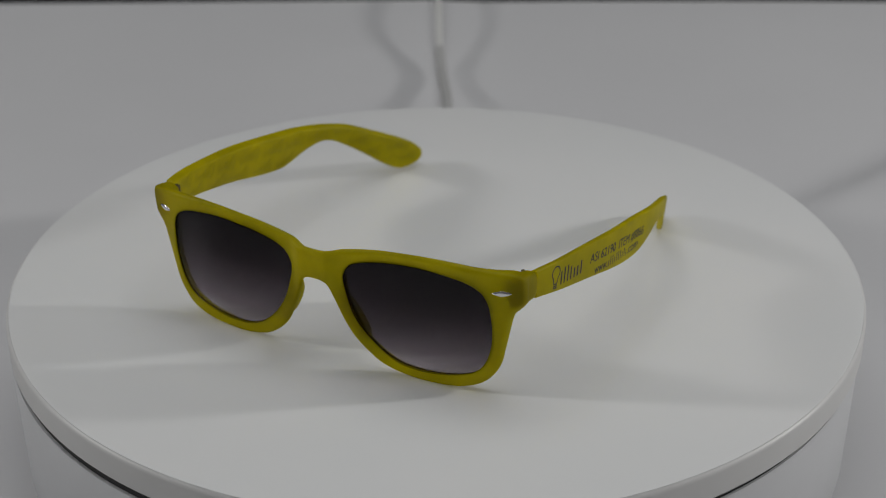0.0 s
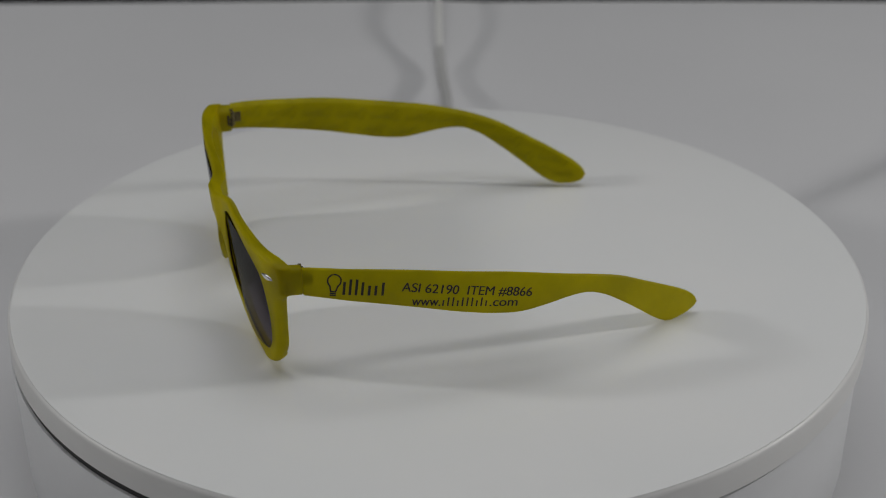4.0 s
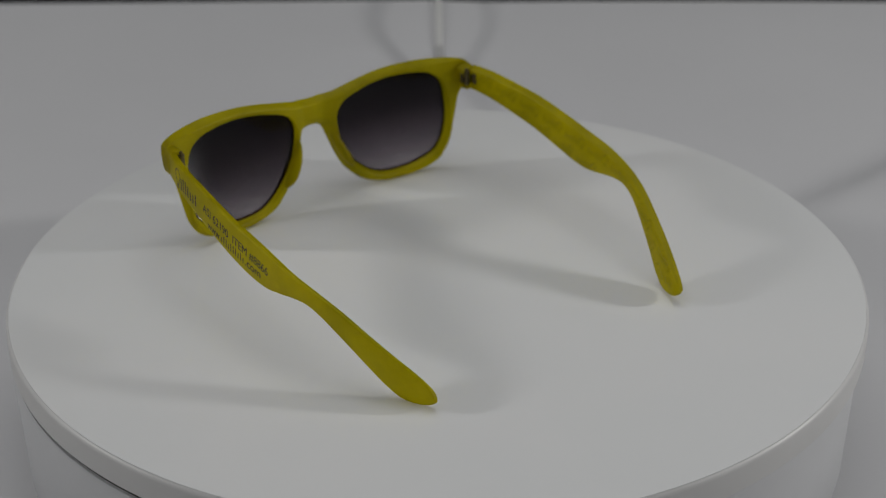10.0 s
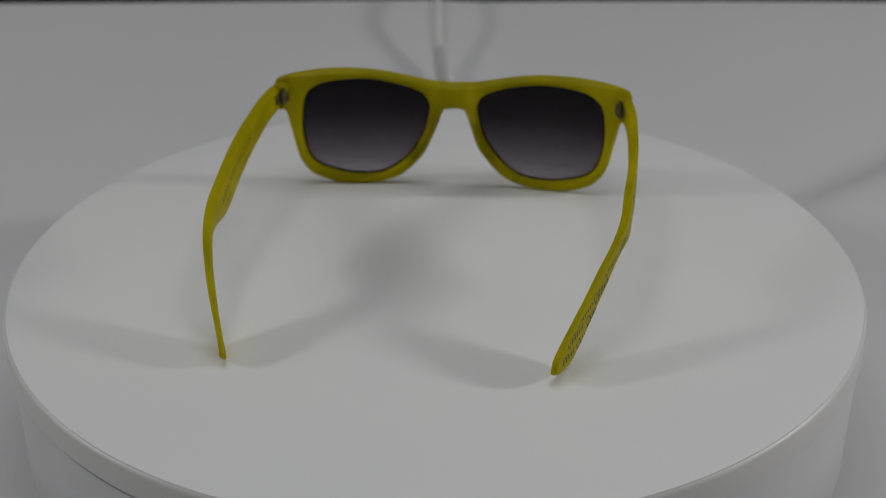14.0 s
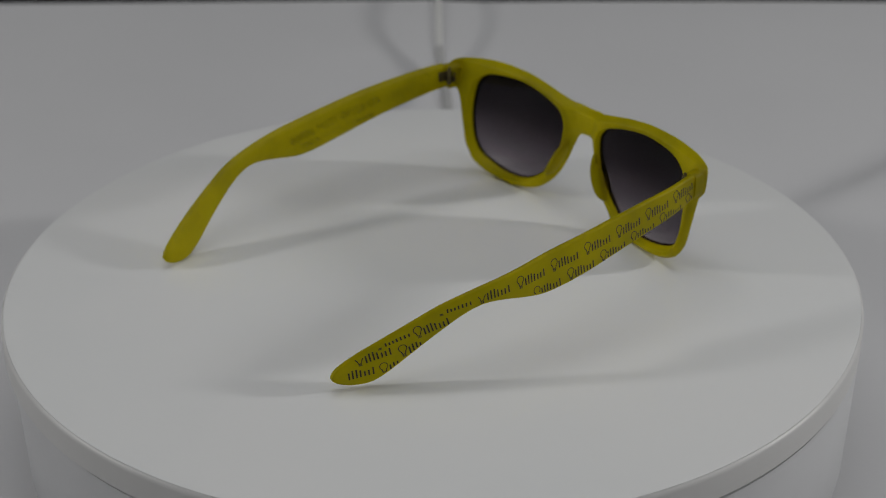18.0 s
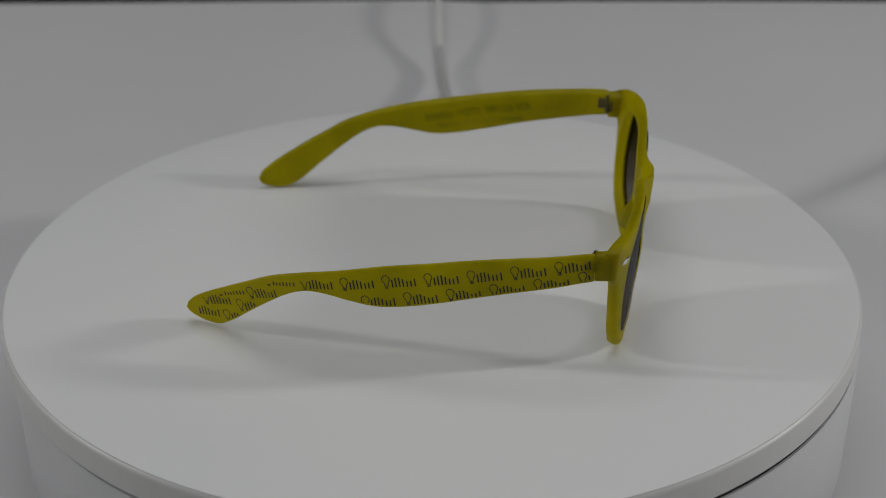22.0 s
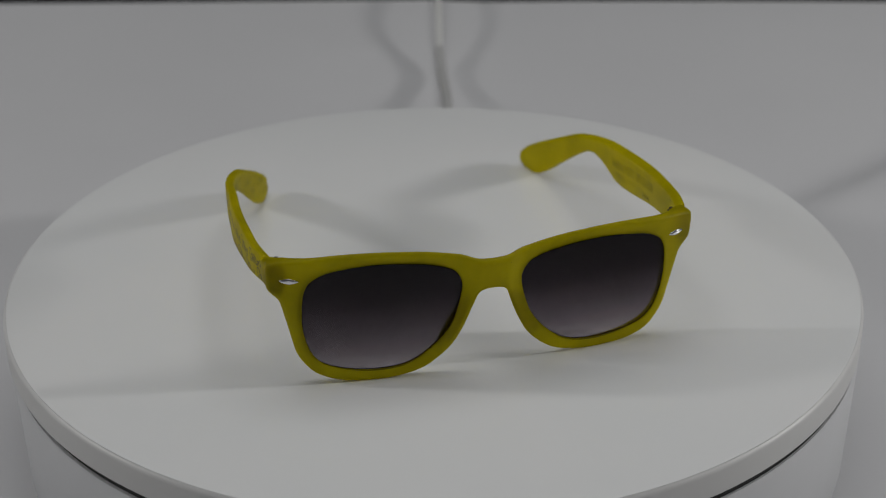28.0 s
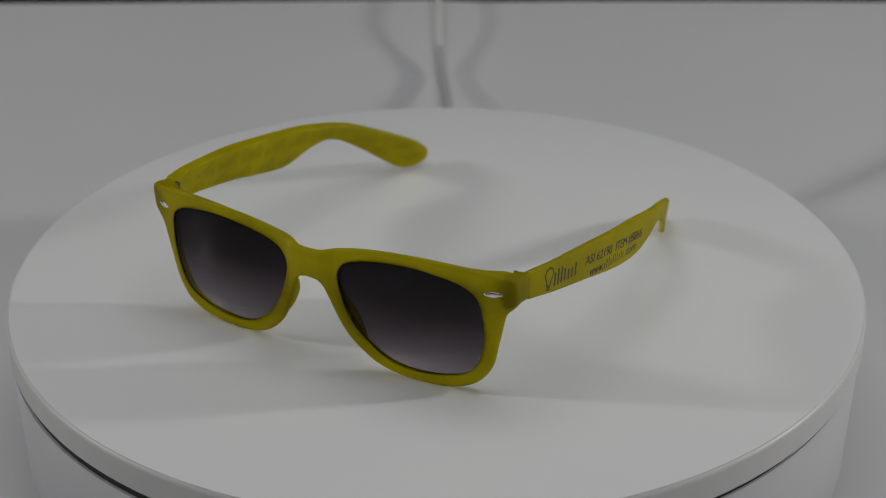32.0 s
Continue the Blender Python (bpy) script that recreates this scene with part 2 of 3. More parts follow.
def hollow(x):
    """How far each rim lies behind the bow that runs from the bridge to the end pieces."""
    u = min(max((abs(x) - 5) / 60, 0.0), 1.0) ** (0.7 if x > 0 else 0.95)
    swell = 0.8 if x > 0 else 0.2
    return 1.9 * max(math.sin(math.pi * u), 0.0) ** 1.3 - swell * math.exp(-((abs(x) - 58) / 13) ** 2)


def ease(a, b, v):
    u = min(max((v - a) / (b - a), 0.0), 1.0)
    return u * u * (3 - 2 * u)


def step_back(x, z):
    """The brow stands behind the bridge, which is a narrow saddle of its own, and comes forward again towards the corners."""
    return (1.5 if x > 0 else 2.2) * ease(4.0, 10.5, abs(x)) * (1 - ease(11.0, 38.0, abs(x))) * ease(16.0, 36.0, z)


def tilt(x):
    """How far the rims lean back towards the platter; the right one stands steeper."""
    return 0.099 + 0.017 * min(max(x / 40, -1.0), 1.0)


def front_y(x, z):
    return -(8.8 - 0.0012 * x * x - 1.75e-7 * x**4 + tilt(x) * (z - 39.0)) + hollow(x) + step_back(x, z)


OUTER = [(0, 43.9), (6, 44.4), (12, 45.8), (25, 48.3), (38, 49.6), (52, 49.6), (66, 48.3), (72.0, 47.0), (73.4, 45.2), (73.6, 41.5),
         (73.3, 37.2), (71.8, 35.0), (69.6, 32.4), (68.1, 26.5), (66.4, 18.8), (64.8, 12.3), (62, 7.4), (58, 3.7), (51, 0.9), (42.5, 0.0),
         (34, 0.1), (26, 1.8), (20, 5.0), (13.7, 11.2), (9.4, 19.0), (6.5, 26.4), (4.8, 30.9), (2.9, 32.2)]
HOLE = [(62.9, 29), (62.2, 36), (60, 40.6), (55, 43.6), (48, 44.9), (38, 45.5), (28, 44.6), (18.5, 42.5), (13, 40.1), (10.6, 36.6), (10.3, 33),
        (11.4, 27.5), (13.8, 20.6), (18.3, 14), (23.6, 9), (29, 6.0), (35.4, 4.8), (42.7, 4.9), (50, 6.2), (56.3, 8.6), (60, 12.6), (62.1, 18.5), (62.9, 24)]
HOLE = [(x, z - 0.2) for x, z in HOLE]
mirror = lambda pts: [(-x, z) for x, z in pts]


def slab(loops, depth, bevel):
    """A flat outline with holes, given depth and rounded edges; x, z in mm, y from -depth/2 to depth/2."""
    cu = bpy.data.curves.new("outline", "CURVE")
    cu.dimensions, cu.fill_mode = "2D", "BOTH"
    cu.extrude, cu.bevel_depth, cu.bevel_resolution, cu.offset = depth / 2 - bevel, bevel, 3, -bevel
    for loop in loops:
        sp = cu.splines.new("POLY")
        sp.points.add(len(loop) - 1)
        for p, c in zip(sp.points, loop):
            p.co = (c[0], c[1], 0, 1)
        sp.use_cyclic_u = True
    ob = bpy.data.objects.new("outline", cu)
    scene.collection.objects.link(ob)
    me = bpy.data.meshes.new_from_object(ob.evaluated_get(bpy.context.evaluated_depsgraph_get()))
    bpy.data.objects.remove(ob)
    bpy.data.curves.remove(cu)
    bm = bmesh.new()
    bm.from_mesh(me)
    bpy.data.meshes.remove(me)
    for v in bm.verts:
        v.co = (v.co.x, -v.co.z, v.co.y)
    bmesh.ops.remove_doubles(bm, verts=bm.verts, dist=0.004)
    return bm


def inset(loop, by):
    """The closed loop moved sideways: inwards for an outline, outwards where by is negative."""
    area2 = sum(p.x * q.y - q.x * p.y for p, q in zip(loop, loop[1:] + loop[:1]))
    turn = 1 if area2 > 0 else -1
    n, out = len(loop), []
    for i, p in enumerate(loop):
        d = (loop[(i + 1) % n] - loop[i - 1]).normalized()
        out.append(p + Vector((-d.y, d.x)) * by * turn)
    return out


def front_frame():
    """Rims and bridge in one piece: soft outer edges, a crisp groove edge round each lens."""
    full = OUTER + [(0, 32.5)] + mirror(OUTER[:0:-1])
    deep = 4.5
    bm = bmesh.new()

    def ring(loop, back):
        made = []
        for p in loop:
            v = bm.verts.new((p.x * MM, (front_y(p.x, p.y) + back * (1 - 0.65 * hollow(p.x) / deep)) * MM, p.y * MM))
            made.append(v)
        return made

    def skin(rings):
        for a, b in zip(rings, rings[1:]):
            n = len(a)
            for i in range(n):
                bm.faces.new((a[i], a[(i + 1) % n], b[(i + 1) % n], b[i]))

    outline = closed_curve(full, 5)
    edge = ((2.2, 0.0), (1.5, 0.0), (0.95, 0.12), (0.5, 0.4), (0.18, 0.85), (0.0, 1.4), (0.2, 2.0), (0.55, 2.7), (1.05, 3.4), (1.6, 4.0), (2.0, 4.35), (2.3, deep), (2.5, deep))

    def soften(p, o, d):
        """The back edge is rounder under the nose bridge, and the lower rims are squarer."""
        if d > 1.5 and abs(p.x) < 7 and p.y < 37:
            return o * 1.55
        if abs(p.x) > 58 and p.y > 36:
            u = min((abs(p.x) - 58) / 10, 1.0)
            return o * (1 - u * (0.85 if d > 1.5 else 0.3))
        return o * (0.7 if p.y < 6 else 1.0)

    outer = []
    for o, d in edge:
        moved = inset(outline, 1.0)
        outer.append(ring([p + (q - p) * soften(p, o, d) for p, q in zip(outline, moved)], d))
    skin(outer)
    front_edges, back_edges = [outer[0]], [outer[-1]]
    for pts in (HOLE, mirror(HOLE)):
        loop = closed_curve(pts, 5)
        moved = inset(loop, -1.0)

        def flare(p, o, d):
            """The groove opens wider to the back along the lower rim than under the brow."""
            return o * (1.0 if d < 0.9 else 1.6 - 1.05 * min(max((p.y - 6) / 28, 0.0), 1.0))

        hole = [ring([p + (q - p) * flare(p, o, d) for p, q in zip(loop, moved)], d) for o, d in ((0.9, 0.0), (0.40, 0.0), (0.10, 0.12), (0.0, 0.40), (0.1, 1.0), (0.75, 2.3), (0.95, deep - 0.4), (1.3, deep), (1.6, deep))]
        skin(hole)
        front_edges.append(hole[0])
        back_edges.append(hole[-1])
    for loops in (front_edges, back_edges):
        es = []
        for lp in loops:
            for i in range(len(lp)):
                es.append(bm.edges.get((lp[i], lp[(i + 1) % len(lp)])))
        filled = bmesh.ops.triangle_fill(bm, edges=es, use_beauty=True)["geom"]
        cap = {f for f in filled if isinstance(f, bmesh.types.BMFace)}
        back = 0.0 if loops is front_edges else deep
        # the broad faces follow the bow of the front
        for axis, cuts in ((0, sorted({*range(-72, 73, 4), *range(-11, 12)})), (2, range(4, 48, 8))):
            for k in cuts:
                spot, way = Vector((0, 0, 0)), Vector((0, 0, 0))
                spot[axis], way[axis] = k * MM, 1.0
                geom = set(cap)
                for f in cap:
                    geom.update(f.edges), geom.update(f.verts)
                cut = bmesh.ops.bisect_plane(bm, geom=list(geom), dist=1e-7, plane_co=spot, plane_no=way)
                cap = {f for f in cut["geom"] if isinstance(f, bmesh.types.BMFace)}
                for v in cut["geom_cut"]:
                    if isinstance(v, bmesh.types.BMVert):
                        x = v.co.x / MM
                        v.co.y = (front_y(x, v.co.z / MM) + back * (1 - 0.65 * hollow(x) / deep)) * MM
    # end pieces that reach back to the hinges
    for side in (1, -1):
        end = slab([closed_curve([(67.2, 44.8), (68.8, 46.0), (70.6, 46.5), (72.4, 46.2), (73.3, 44.6), (73.45, 41), (73.2, 37.6), (72.0, 36.0), (70.2, 35.6), (68.2, 36.2), (67.2, 42)], 4)], 7.6, 0.5)
        for v in end.verts:
            x, y, z = v.co
            u = (y + 3.8) / 7.6
            near = front_y(side * x, z) + 1.1
            v.co = (side * (x + 0.65 * u) * MM, (near + u * (9.6 - near)) * MM, (z - (0.7 * u if z > 41 else 0.0)) * MM)
        me = bpy.data.meshes.new("end")
        end.to_mesh(me)
        end.free()
        bm.from_mesh(me)
        bpy.data.meshes.remove(me)
    return part("front_frame", bm, YELLOW, glasses, "frosted yellow rims, bridge and end pieces", smooth=35)


front = front_frame()


def lens(side):
    """A pane bent round an upright axis, held in the groove: two polished skins and the dyed core between them."""
    loop = closed_curve(HOLE, 5)
    mid, n = Vector((37, 25)), len(loop)
    grown = [mid + (p - mid) * 1.012 for p in loop]
    bend = 0.0030
    rim = np.array([(1.0, p.x, p.y, front_y(side * p.x, p.y) - bend * (p.x - mid.x) ** 2) for p in grown])
    base = np.linalg.lstsq(rim[:, :3], rim[:, 3], rcond=None)[0]
    bm = bmesh.new()
    layers = []
    for depth in (0.25, 0.9, 1.55):
        tint = 1 if depth == 0.9 else 0

        def spot(q):
            y = base[0] + base[1] * q.x + base[2] * q.y + bend * (q.x - mid.x) ** 2 + depth
            return bm.verts.new((side * q.x * MM, y * MM, q.y * MM))

        fan = [[spot(mid + (p - mid) * (k / 10)) for p in grown] for k in range(1, 11)]
        hub = spot(mid)
        for i in range(n):
            bm.faces.new((hub, fan[0][i], fan[0][(i + 1) % n])).material_index = tint
        for a, b in zip(fan, fan[1:]):
            for i in range(n):
                bm.faces.new((a[i], b[i], b[(i + 1) % n], a[(i + 1) % n])).material_index = tint
        if not tint:
            layers.append(fan[-1])
    for i in range(n):
        bm.faces.new((layers[0][i], layers[0][(i + 1) % n], layers[1][(i + 1) % n], layers[1][i]))
    pane = part("lens", bm, LENS_COAT, glasses, "smoke lens fading from dark brow to pale lower edge")
    pane.data.materials.append(LENS_TINT)
    # the cut edge of the lens, a thin line; the groove's shadow is in its dark colour
    bm = bmesh.new()
    rings = []
    for inward, back in ((-0.3, 0.30), (0.08, 0.32), (-0.05, 0.9), (-0.5, 1.3)):
        rings.append([bm.verts.new((side * p.x * MM, (front_y(side * p.x, p.y) + back) * MM, p.y * MM)) for p in inset(loop, inward)])
    for a, b in zip(rings, rings[1:] + rings[:1]):
        for i in range(n):
            bm.faces.new((a[i], a[(i + 1) % n], b[(i + 1) % n], b[i]))
    part("lens_edge", bm, LENS_EDGE, pane, "thin lens edge, darkened for the shadow in its groove")
    return pane


lens(1), lens(-1)


def nose_pad(side):
    line = open_curve([(6.6, 28.0), (8.6, 22.8), (11.0, 17.6), (13.6, 13.2), (16.0, 10.2)], 6)
    bm = bmesh.new()
    rings = []
    for i, p in enumerate(line):
        u = i / (len(line) - 1)
        swell = math.sin(math.pi * min(max(u, 0.0), 1.0)) ** 0.7
        w, deep = 0.5 + 1.4 * swell, 0.6 + 4.2 * swell
        ring = []
        for a in np.linspace(0, 2*math.pi, 14, endpoint=False):
            x = p.x + 1.3 + w * math.cos(a)
            z = p.y + 1.0 + 0.5 * w * math.cos(a)
            ring.append(bm.verts.new((side * x * MM, (front_y(side * p.x, p.y) + 3.0 + deep * math.sin(a)) * MM if math.sin(a) > 0
                                      else (front_y(side * p.x, p.y) + 3.0 + 1.0 * math.sin(a)) * MM, z * MM)))
        rings.append(ring)
    for a, b in zip(rings, rings[1:]):
        for i in range(14):
            bm.faces.new((a[i], a[(i + 1) % 14], b[(i + 1) % 14], b[i]))
    bm.faces.new(rings[0]), bm.faces.new(rings[-1])
    return part("nose_pad", bm, YELLOW, glasses, smooth=60)


nose_pad(1), nose_pad(-1)


def rivet(side):
    """Almond-shaped polished stud on the end piece."""
    bm = bmesh.new()
    n, rings = 28, []
    for k, (grow, lift) in enumerate(((1.0, 0.3), (1.0, -0.15), (0.8, -0.42), (0.45, -0.62))):
        ring = []
        for a in np.linspace(0, 2*math.pi, n, endpoint=False):
            dx = 2.9 * math.cos(a)
            dz = 1.15 * math.sin(a) * (1 - 0.35 * abs(math.cos(a)))
            x, z = 66.6 + grow * dx, 40.9 + grow * dz
            ring.append(bm.verts.new((side * x * MM, (front_y(side * x, z) + lift) * MM, z * MM)))
        rings.append(ring)
    for a, b in zip(rings, rings[1:]):
        for i in range(n):
            bm.faces.new((a[i], a[(i + 1) % n], b[(i + 1) % n], b[i]))
    bm.faces.new(rings[-1]), bm.faces.new(rings[0])
    return part("rivet", bm, METAL, glasses, "almond-shaped polished steel rivet", smooth=60)


rivet(1), rivet(-1)

# temples: outer line, upper and lower edge against the way back from the front
BOW_L = [(6, 73.0), (18, 75.8), (35, 78.0), (60, 79.8), (80, 79.9), (95, 79.8), (110, 77.7), (130, 72.0), (155, 62.0)]
BOW_R = [(6, 72.8), (21, 75.5), (36, 76.3), (49, 76.6), (65, 76.1), (79, 75.1), (93, 74.4), (107, 71.6), (127, 64.4), (155, 52.2)]
UPPER = [(6, 46.2), (12, 46.0), (26, 44.6), (45, 42.4), (63, 39.6), (82, 36.5), (100, 32.8), (110, 30.3), (119, 27.3), (129, 22.3), (139, 17.0), (147, 12.4), (150.5, 10.0), (152.8, 7.9), (154.0, 6.2), (154.5, 4.8)]
LOWER = [(6, 36.4), (10, 35.9), (26, 32.8), (44, 29.0), (63, 24.4), (72, 22.6), (82, 21.7), (91, 23.0), (99, 24.3), (106, 24.3), (112, 22.1), (120, 16.8), (129.5, 9.4), (136.5, 3.7), (141.5, 0.8), (146.5, 0.5), (150.5, 1.3), (152.8, 2.4), (154.0, 3.6), (154.5, 4.8)]


def rise(side, s):
    """The right temple sits a little higher than the left."""
    return 0.0 if side > 0 else 1.2 * min(max((s - 8) / 45, 0), 1)


def edges(side, s):
    return smooth_line(LOWER, s) + rise(side, s), smooth_line(UPPER, s) + rise(side, s)


def thickness(side, s):
    return 3.3 - (1.1 if side > 0 else 0.6) * min(max((s - 90) / 50, 0), 1)


def outer_x(side, s, z):
    lo, hi = edges(side, s)
    lean = 0.10 * min(max((s - 85) / 50, 0), 1)
    return smooth_line(BOW_L if side > 0 else BOW_R, s) - lean * (hi - z)


def temple(side):
    bm = bmesh.new()
    rings = []
    stations = [9.7, 10.05, 11.0, 12.0, *np.linspace(14, 148, 58), *(154.45 - 6.0 * (1 - math.sin(u)) for u in np.linspace(0.05, math.pi / 2, 12))]
    for s in stations:
        lo, hi = edges(side, s)
        thick = thickness(side, s)
        thick *= 0.45 + 0.55 * math.sqrt(max(0.0, 1 - max(0, (s - 150.5) / 4.0) ** 2))
        if s < 10:
            lo, hi = lo + 0.25, hi - 0.25
        r = min(0.9, thick * 0.3, (hi - lo) * 0.3)
        ring = []
        soft = min(1.3, thick * 0.42, (hi - lo) * 0.3)
        drop = min(0.7, (hi - lo) * 0.08)
        for cx, cz, rad, start in ((-r, hi - r, r, 0), (-thick + soft, hi - drop - soft, soft, 90), (-thick + r, lo + r, r, 180), (-r, lo + r, r, 270)):
            for a in (0, 30, 60, 90):
                z = cz + rad * math.sin(radians(start + a))
                x = outer_x(side, s, z) + cx + rad * math.cos(radians(start + a))
                ring.append(bm.verts.new((side * x * MM, s * MM, z * MM)))
        rings.append(ring)
    n = len(rings[0])
    for a, b in zip(rings, rings[1:]):
        for i in range(n):
            bm.faces.new((a[i], a[(i + 1) % n], b[(i + 1) % n], b[i]))
    bm.faces.new(rings[0]), bm.faces.new(rings[-1])
    return part("temple", bm, YELLOW, glasses, "frosted yellow temple arm with black print", smooth=45)


temples = {side: temple(side) for side in (1, -1)}


def hinge(side):
    """Barrel with three knuckles between two leaves, inside the corner."""
    h = part("hinge", box(0.9 * MM, 4.2 * MM, 4.2 * MM, (side * 70.9 * MM, 11.5 * MM, 41.0 * MM), 0.2 * MM), HINGE_METAL, glasses, "dull nickel hinge")
    for k in range(3):
        bm = bmesh.new()
        bmesh.ops.create_cone(bm, cap_ends=True, segments=20, radius1=1.25 * MM, radius2=1.25 * MM, depth=1.75 * MM,
                              matrix=Matrix.Translation((side * 68.9 * MM, 9.6 * MM, (39.2 + 2.0 * k) * MM)))
        part("knuckle", bm, HINGE_METAL, h)
    bm = bmesh.new()
    bmesh.ops.create_cone(bm, cap_ends=True, segments=16, radius1=0.7 * MM, radius2=0.7 * MM, depth=7.4 * MM,
                          matrix=Matrix.Translation((side * 68.9 * MM, 9.6 * MM, 41.4 * MM)))
    part("hinge_pin", bm, HINGE_METAL, h)
    part("hinge_leaf", box(2.2 * MM, 0.9 * MM, 4.2 * MM, (side * 68.0 * MM, 8.2 * MM, 41.0 * MM), 0.2 * MM), HINGE_METAL, h)
    return h


hinge(1), hinge(-1)


# ---- print on the temples ----
def on_temple(side, s, z, proud=0.05):
    return Vector((side * (outer_x(side, s, z) + proud) * MM, s * MM, z * MM))


def ghost_ink(veil):
    """Print seen through the frosted plastic: a thin brownish veil."""
    mat, nt, bsdf = material("print_seen_through_plastic")
    nz = noise_node(nt, 260.0)
    nt.links.new(two_tone(nt, nz.outputs[0], (0.14, 0.11, 0.001), (0.24, 0.20, 0.002)), bsdf.inputs["Base Color"])
    bsdf.inputs["Roughness"].default_value = 0.6
    bsdf.inputs["Specular IOR Level"].default_value = 0.1
    bsdf.inputs["Alpha"].default_value = veil
    mat.surface_render_method = "BLENDED"
    return mat


GHOST = {1: ghost_ink(0.08), 0: ghost_ink(0.025), -1: ghost_ink(0.10)}


def inner_copy(ob, side):
    """The same print showing blurred on the inner face of the translucent arm: a few thin veils, each a little beside the last."""
    bm = bmesh.new()
    reach = 0.6 if side > 0 else 0.85
    for k, (du, dv) in enumerate(((0, 0), (1, 0.4), (-0.8, -0.6))):
        at = len(bm.verts)
        bm.from_mesh(ob.data)
        bm.verts.ensure_lookup_table()
        for v in bm.verts[at:]:
            s, z = v.co.y / MM + reach * du, v.co.z / MM + reach * dv
            s = max(s, 11.0)
            lo, hi = edges(side, s)
            z = min(max(z, lo + 0.7), hi - 0.7) if hi - lo > 2 else z
            thick = thickness(side, s)
            v.co = (side * (outer_x(side, s, z) - thick - 0.04 - 0.02 * k) * MM, s * MM, z * MM)
    me = bpy.data.meshes.new("show_through")
    bm.to_mesh(me)
    bm.free()
    me.materials.clear()
    me.materials.append(GHOST[0 if side > 0 and ob.name.startswith("printed_emblem") else side])
    ghost = new("show_through", me)
    ghost.parent = temples[side]


def print_mesh(name, side, quads, label=""):
    """Ink patches, each a small polygon of (s, z); patches past the arm's edges are left away."""
    bm = bmesh.new()
    for q in quads:
        if all(edges(side, s)[0] + 0.55 < z < edges(side, s)[1] - 0.55 and s > 10.5 for s, z in q):
            bm.faces.new([bm.verts.new(on_temple(side, s, z)) for s, z in q])
    if not bm.faces:
        bm.free()
        return None
    me = bpy.data.meshes.new(name)
    bm.to_mesh(me)
    bm.free()
    me.materials.append(INK)
    ob = new(name, me)
    ob.parent = temples[side]
    if label:
        tagged(ob, label)
    inner_copy(ob, side)
    return ob


def bulb_and_bars(size):
    """A light-bulb outline and a row of upright bars, in a plane: u along the row, v up, baseline at 0, bulb at u < 0."""
    quads = []

    def stroke(line, w):
        for a, b in zip(line, line[1:]):
            d = (b - a).normalized() * w / 2
            nrm = Vector((-d.y, d.x))
            e = d * 0.5
            quads.append([a - e + nrm, a - e - nrm, b + e - nrm, b + e + nrm])
    k = size
    globe = [Vector((-0.58 * k + 0.50 * k * math.cos(a), 1.18 * k + 0.54 * k * math.sin(a)))
             for a in np.linspace(radians(-52), radians(232), 26)]
    stroke([Vector((-0.40 * k, 0.32 * k)), globe[0]], 0.12 * k), stroke(globe, 0.12 * k)
    stroke([globe[-1], Vector((-0.80 * k, 0.32 * k))], 0.12 * k)
    for v in (0.25, 0.09, -0.07):
        stroke([Vector((-0.80 * k, v * k)), Vector((-0.40 * k, v * k))], 0.12 * k)
    for u, top in ((0.20, 1.12), (0.66, 1.36), (1.13, 1.36), (1.60, 1.12), (2.12, 0.84), (2.62, 0.84), (3.16, 1.12)):
        w = 0.20 * k
        for j in range(6):
            quads.append([Vector((u * k - w / 2, top * k * j / 6)), Vector((u * k + w / 2, top * k * j / 6)),
                          Vector((u * k + w / 2, top * k * (j + 1) / 6)), Vector((u * k - w / 2, top * k * (j + 1) / 6))])
    return quads


def place(quads, side, s, z, turn):
    """Puts a flat row at (s, z); turn in degrees lifts the row's right end. On the right temple the row reads towards the front."""
    c, sn = math.cos(radians(turn)), math.sin(radians(turn))
    out = []
    for q in quads:
        out.append([(s + side * (c * p.x - sn * p.y), z + sn * p.x + c * p.y) for p in q])
    return out


def line_of_text(words, side, s, z, length, cap, turn):
    cu = bpy.data.curves.new("words", "FONT")
    cu.body = words
    ob = bpy.data.objects.new("words", cu)
    scene.collection.objects.link(ob)
    me = bpy.data.meshes.new_from_object(ob.evaluated_get(bpy.context.evaluated_depsgraph_get()))
    bpy.data.objects.remove(ob)
    bpy.data.curves.remove(cu)
    xs, ys = [v.co.x for v in me.vertices], [v.co.y for v in me.vertices]
    x0, x1, y1 = min(xs), max(xs), max(ys)
    c, sn = math.cos(radians(turn)), math.sin(radians(turn))
    # printed twice, a hair apart, for the weight of its strokes
    flat = [((v.co.x - x0) / (x1 - x0) * length, v.co.y / y1 * cap) for v in me.vertices]
    faces = [list(p.vertices) for p in me.polygons]
    bpy.data.meshes.remove(me)
    spots = [on_temple(side, s + side * (c * (u + d) - sn * w), z + sn * (u + d) + c * w, 0.05 + abs(d) / 8)
             for d in (0.0, 0.13) for u, w in flat]
    me = bpy.data.meshes.new("words")
    me.from_pydata(spots, [], faces + [[i + len(flat) for i in f] for f in faces])
    me.materials.append(INK)
    ob = new("printed_line", me)
    ob.parent = temples[side]
    inner_copy(ob, side)
    return tagged(ob, "black printed letters and numbers", kind="stuff")


line_of_text("ASI 62190  ITEM #8866", 1, 40.8, 35.4, 44.9, 3.3, -10.3)


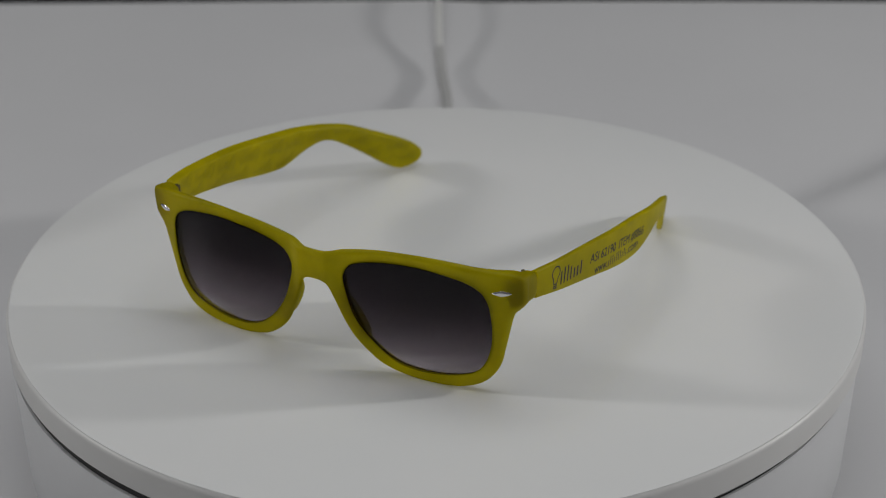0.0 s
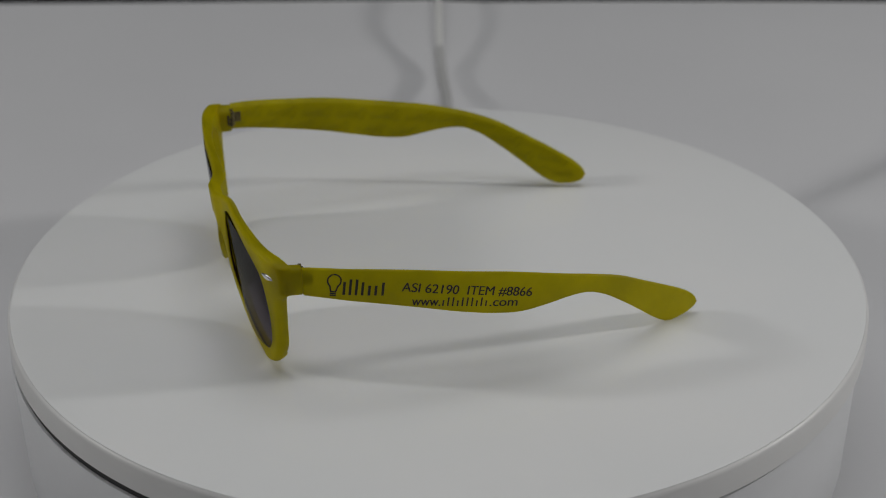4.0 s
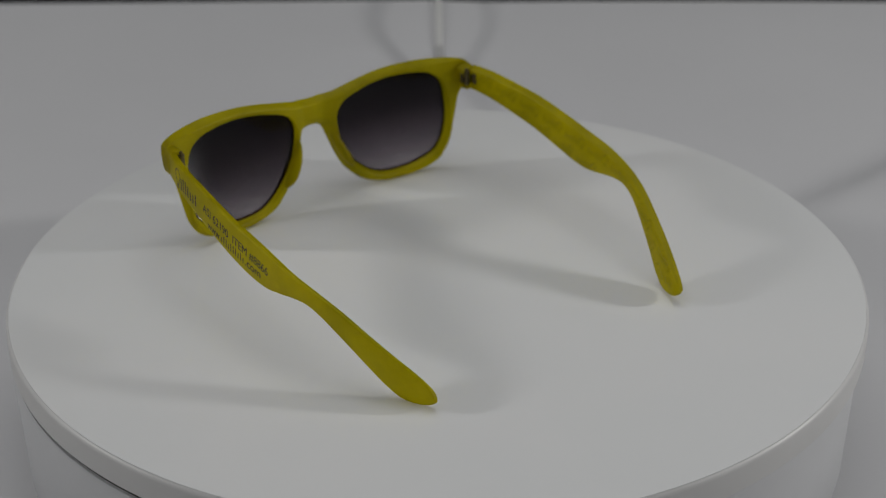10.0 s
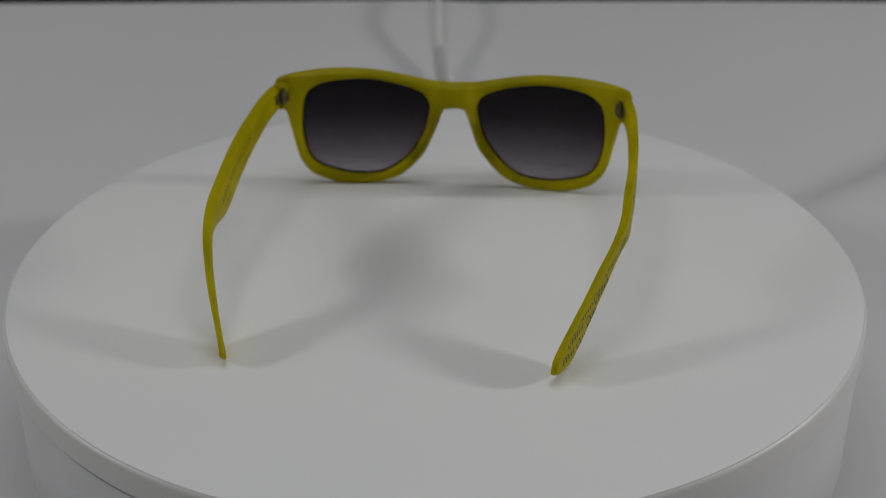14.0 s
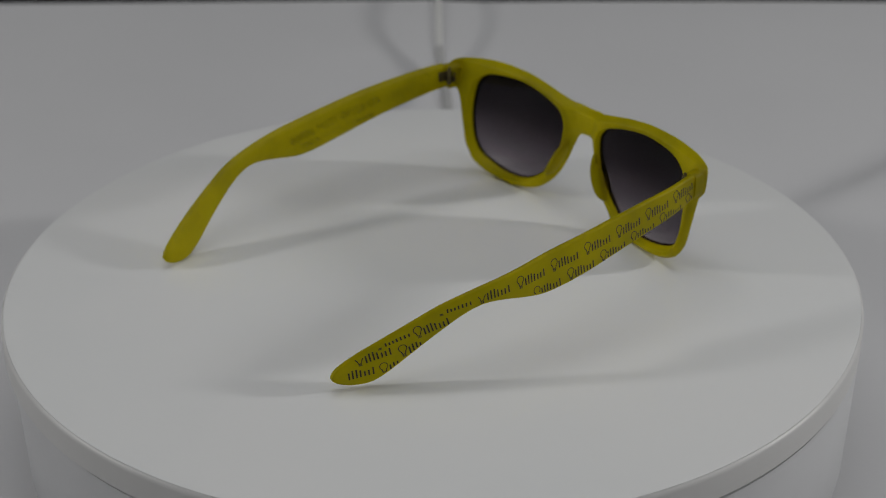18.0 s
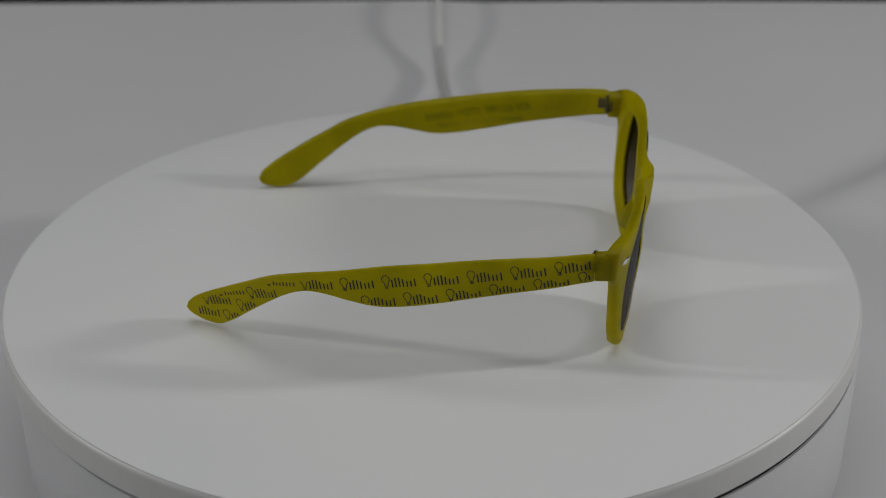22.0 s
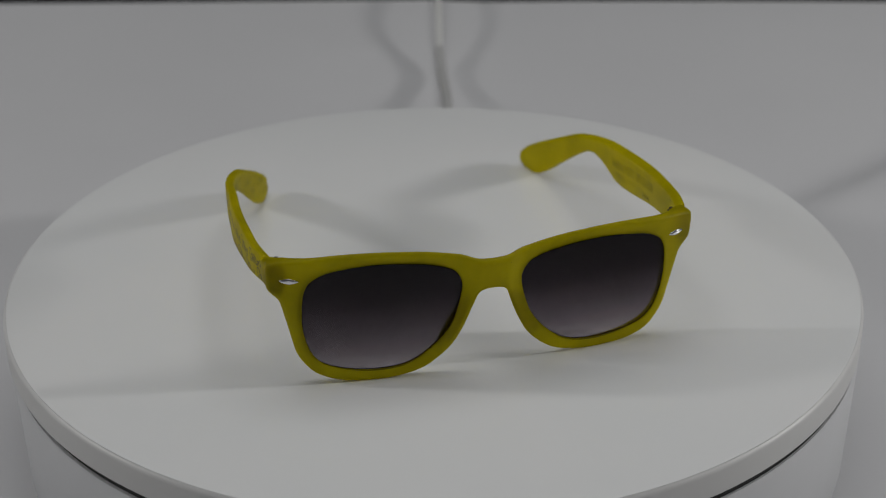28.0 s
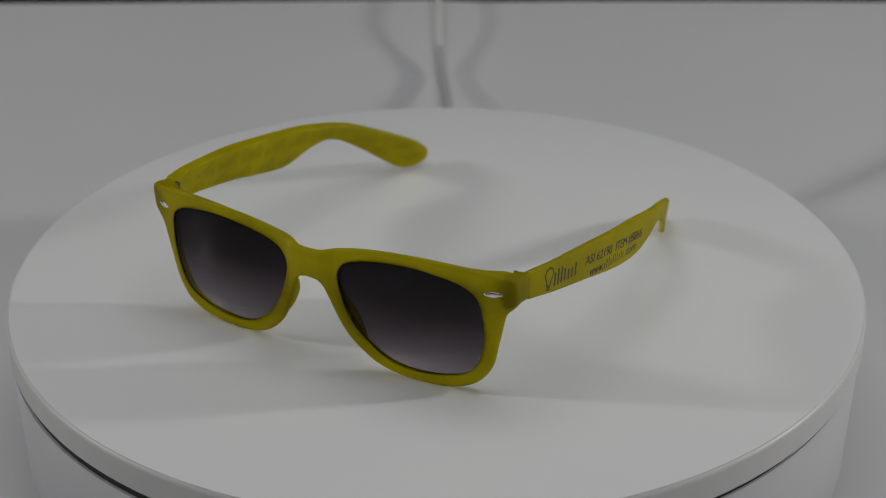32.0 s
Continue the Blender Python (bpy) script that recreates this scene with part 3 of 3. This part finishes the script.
def bar_line(side, s, z, length, low, turn):
    """A row of small upright bars in place of a name."""
    quads = []
    tall = "0110111010"
    step = length / len(tall)
    for i, ch in enumerate(tall):
        u, top = (i + 0.5) * step, low * (1.0 if ch == "0" else 1.5)
        for j in range(4):
            a, b = top * j / 4, top * (j + 1) / 4
            quads.append([Vector((u - 0.27, a)), Vector((u + 0.27, a)), Vector((u + 0.27, b)), Vector((u - 0.27, b))])
    tagged(print_mesh("printed_row", side, place(quads, side, s, z, turn), "row of small black printed bars"), kind="stuff")


line_of_text("www.", 1, 44.0, 29.85, 9.6, 2.15, -8.5)
line_of_text(".com", 1, 70.4, 25.9, 9.7, 2.15, -8.5)
bar_line(1, 53.7, 28.4, 16.4, 2.15, -8.5)
print_mesh("printed_emblem", 1, place(bulb_and_bars(4.25), 1, 21.3, 36.0, -6.5), "black light-bulb outline beside upright bars")
SMALL = "small black light-bulb outline beside upright bars"


def small_emblem(s, z, turn, bulb=9.0, bars=9.0):
    """One repeat of the pattern; where the print runs out, only what lies under the given heights is there."""
    k = 2.62
    quads = [q for q in bulb_and_bars(k) if max(p.y for p in q) < k * (bulb if max(p.x for p in q) < 0 else bars)]
    return print_mesh("printed_emblem", -1, place(quads, -1, s, z, turn), SMALL)


for k in range(6):
    small_emblem(19.2 + 14.28 * k, 39.6 - 2.15 * k, 8.7)
small_emblem(104.9, 26.9, 8.7, bulb=1.15), small_emblem(118.6, 25.0, 11, bulb=0.3, bars=0.6)
for k in range(-1, 7):
    small_emblem(25.8 + 14.4 * k, 33.2 - 2.6 * k, 9.5)
for row in ((125.4, 17.9, 18), (138.1, 15.6, 18, 0.25, 0.6), (130.0, 11.4, 16), (144.0, 10.2, 14, 1.1), (136.0, 5.2, 12), (149.4, 4.3, 8, -1.0)):
    small_emblem(*row)


def motions():
    rows, turn = [], []
    for k in range(65):
        t = k * 0.5
        a = SPIN * t - 0.4 * max(0.0, (t - 26.0) / 6.0)   # it gains a little at the end
        spot = Matrix.Rotation(radians(a), 4, "Z")
        rows.append((t, spot @ pose(-0.03561, -0.06366, 0.0, 0, 0, -29.44)))
        turn.append((t, Matrix.Translation((0, 0, H)) @ spot))
    walk(glasses, rows)
    walk(platter, turn)


motions()
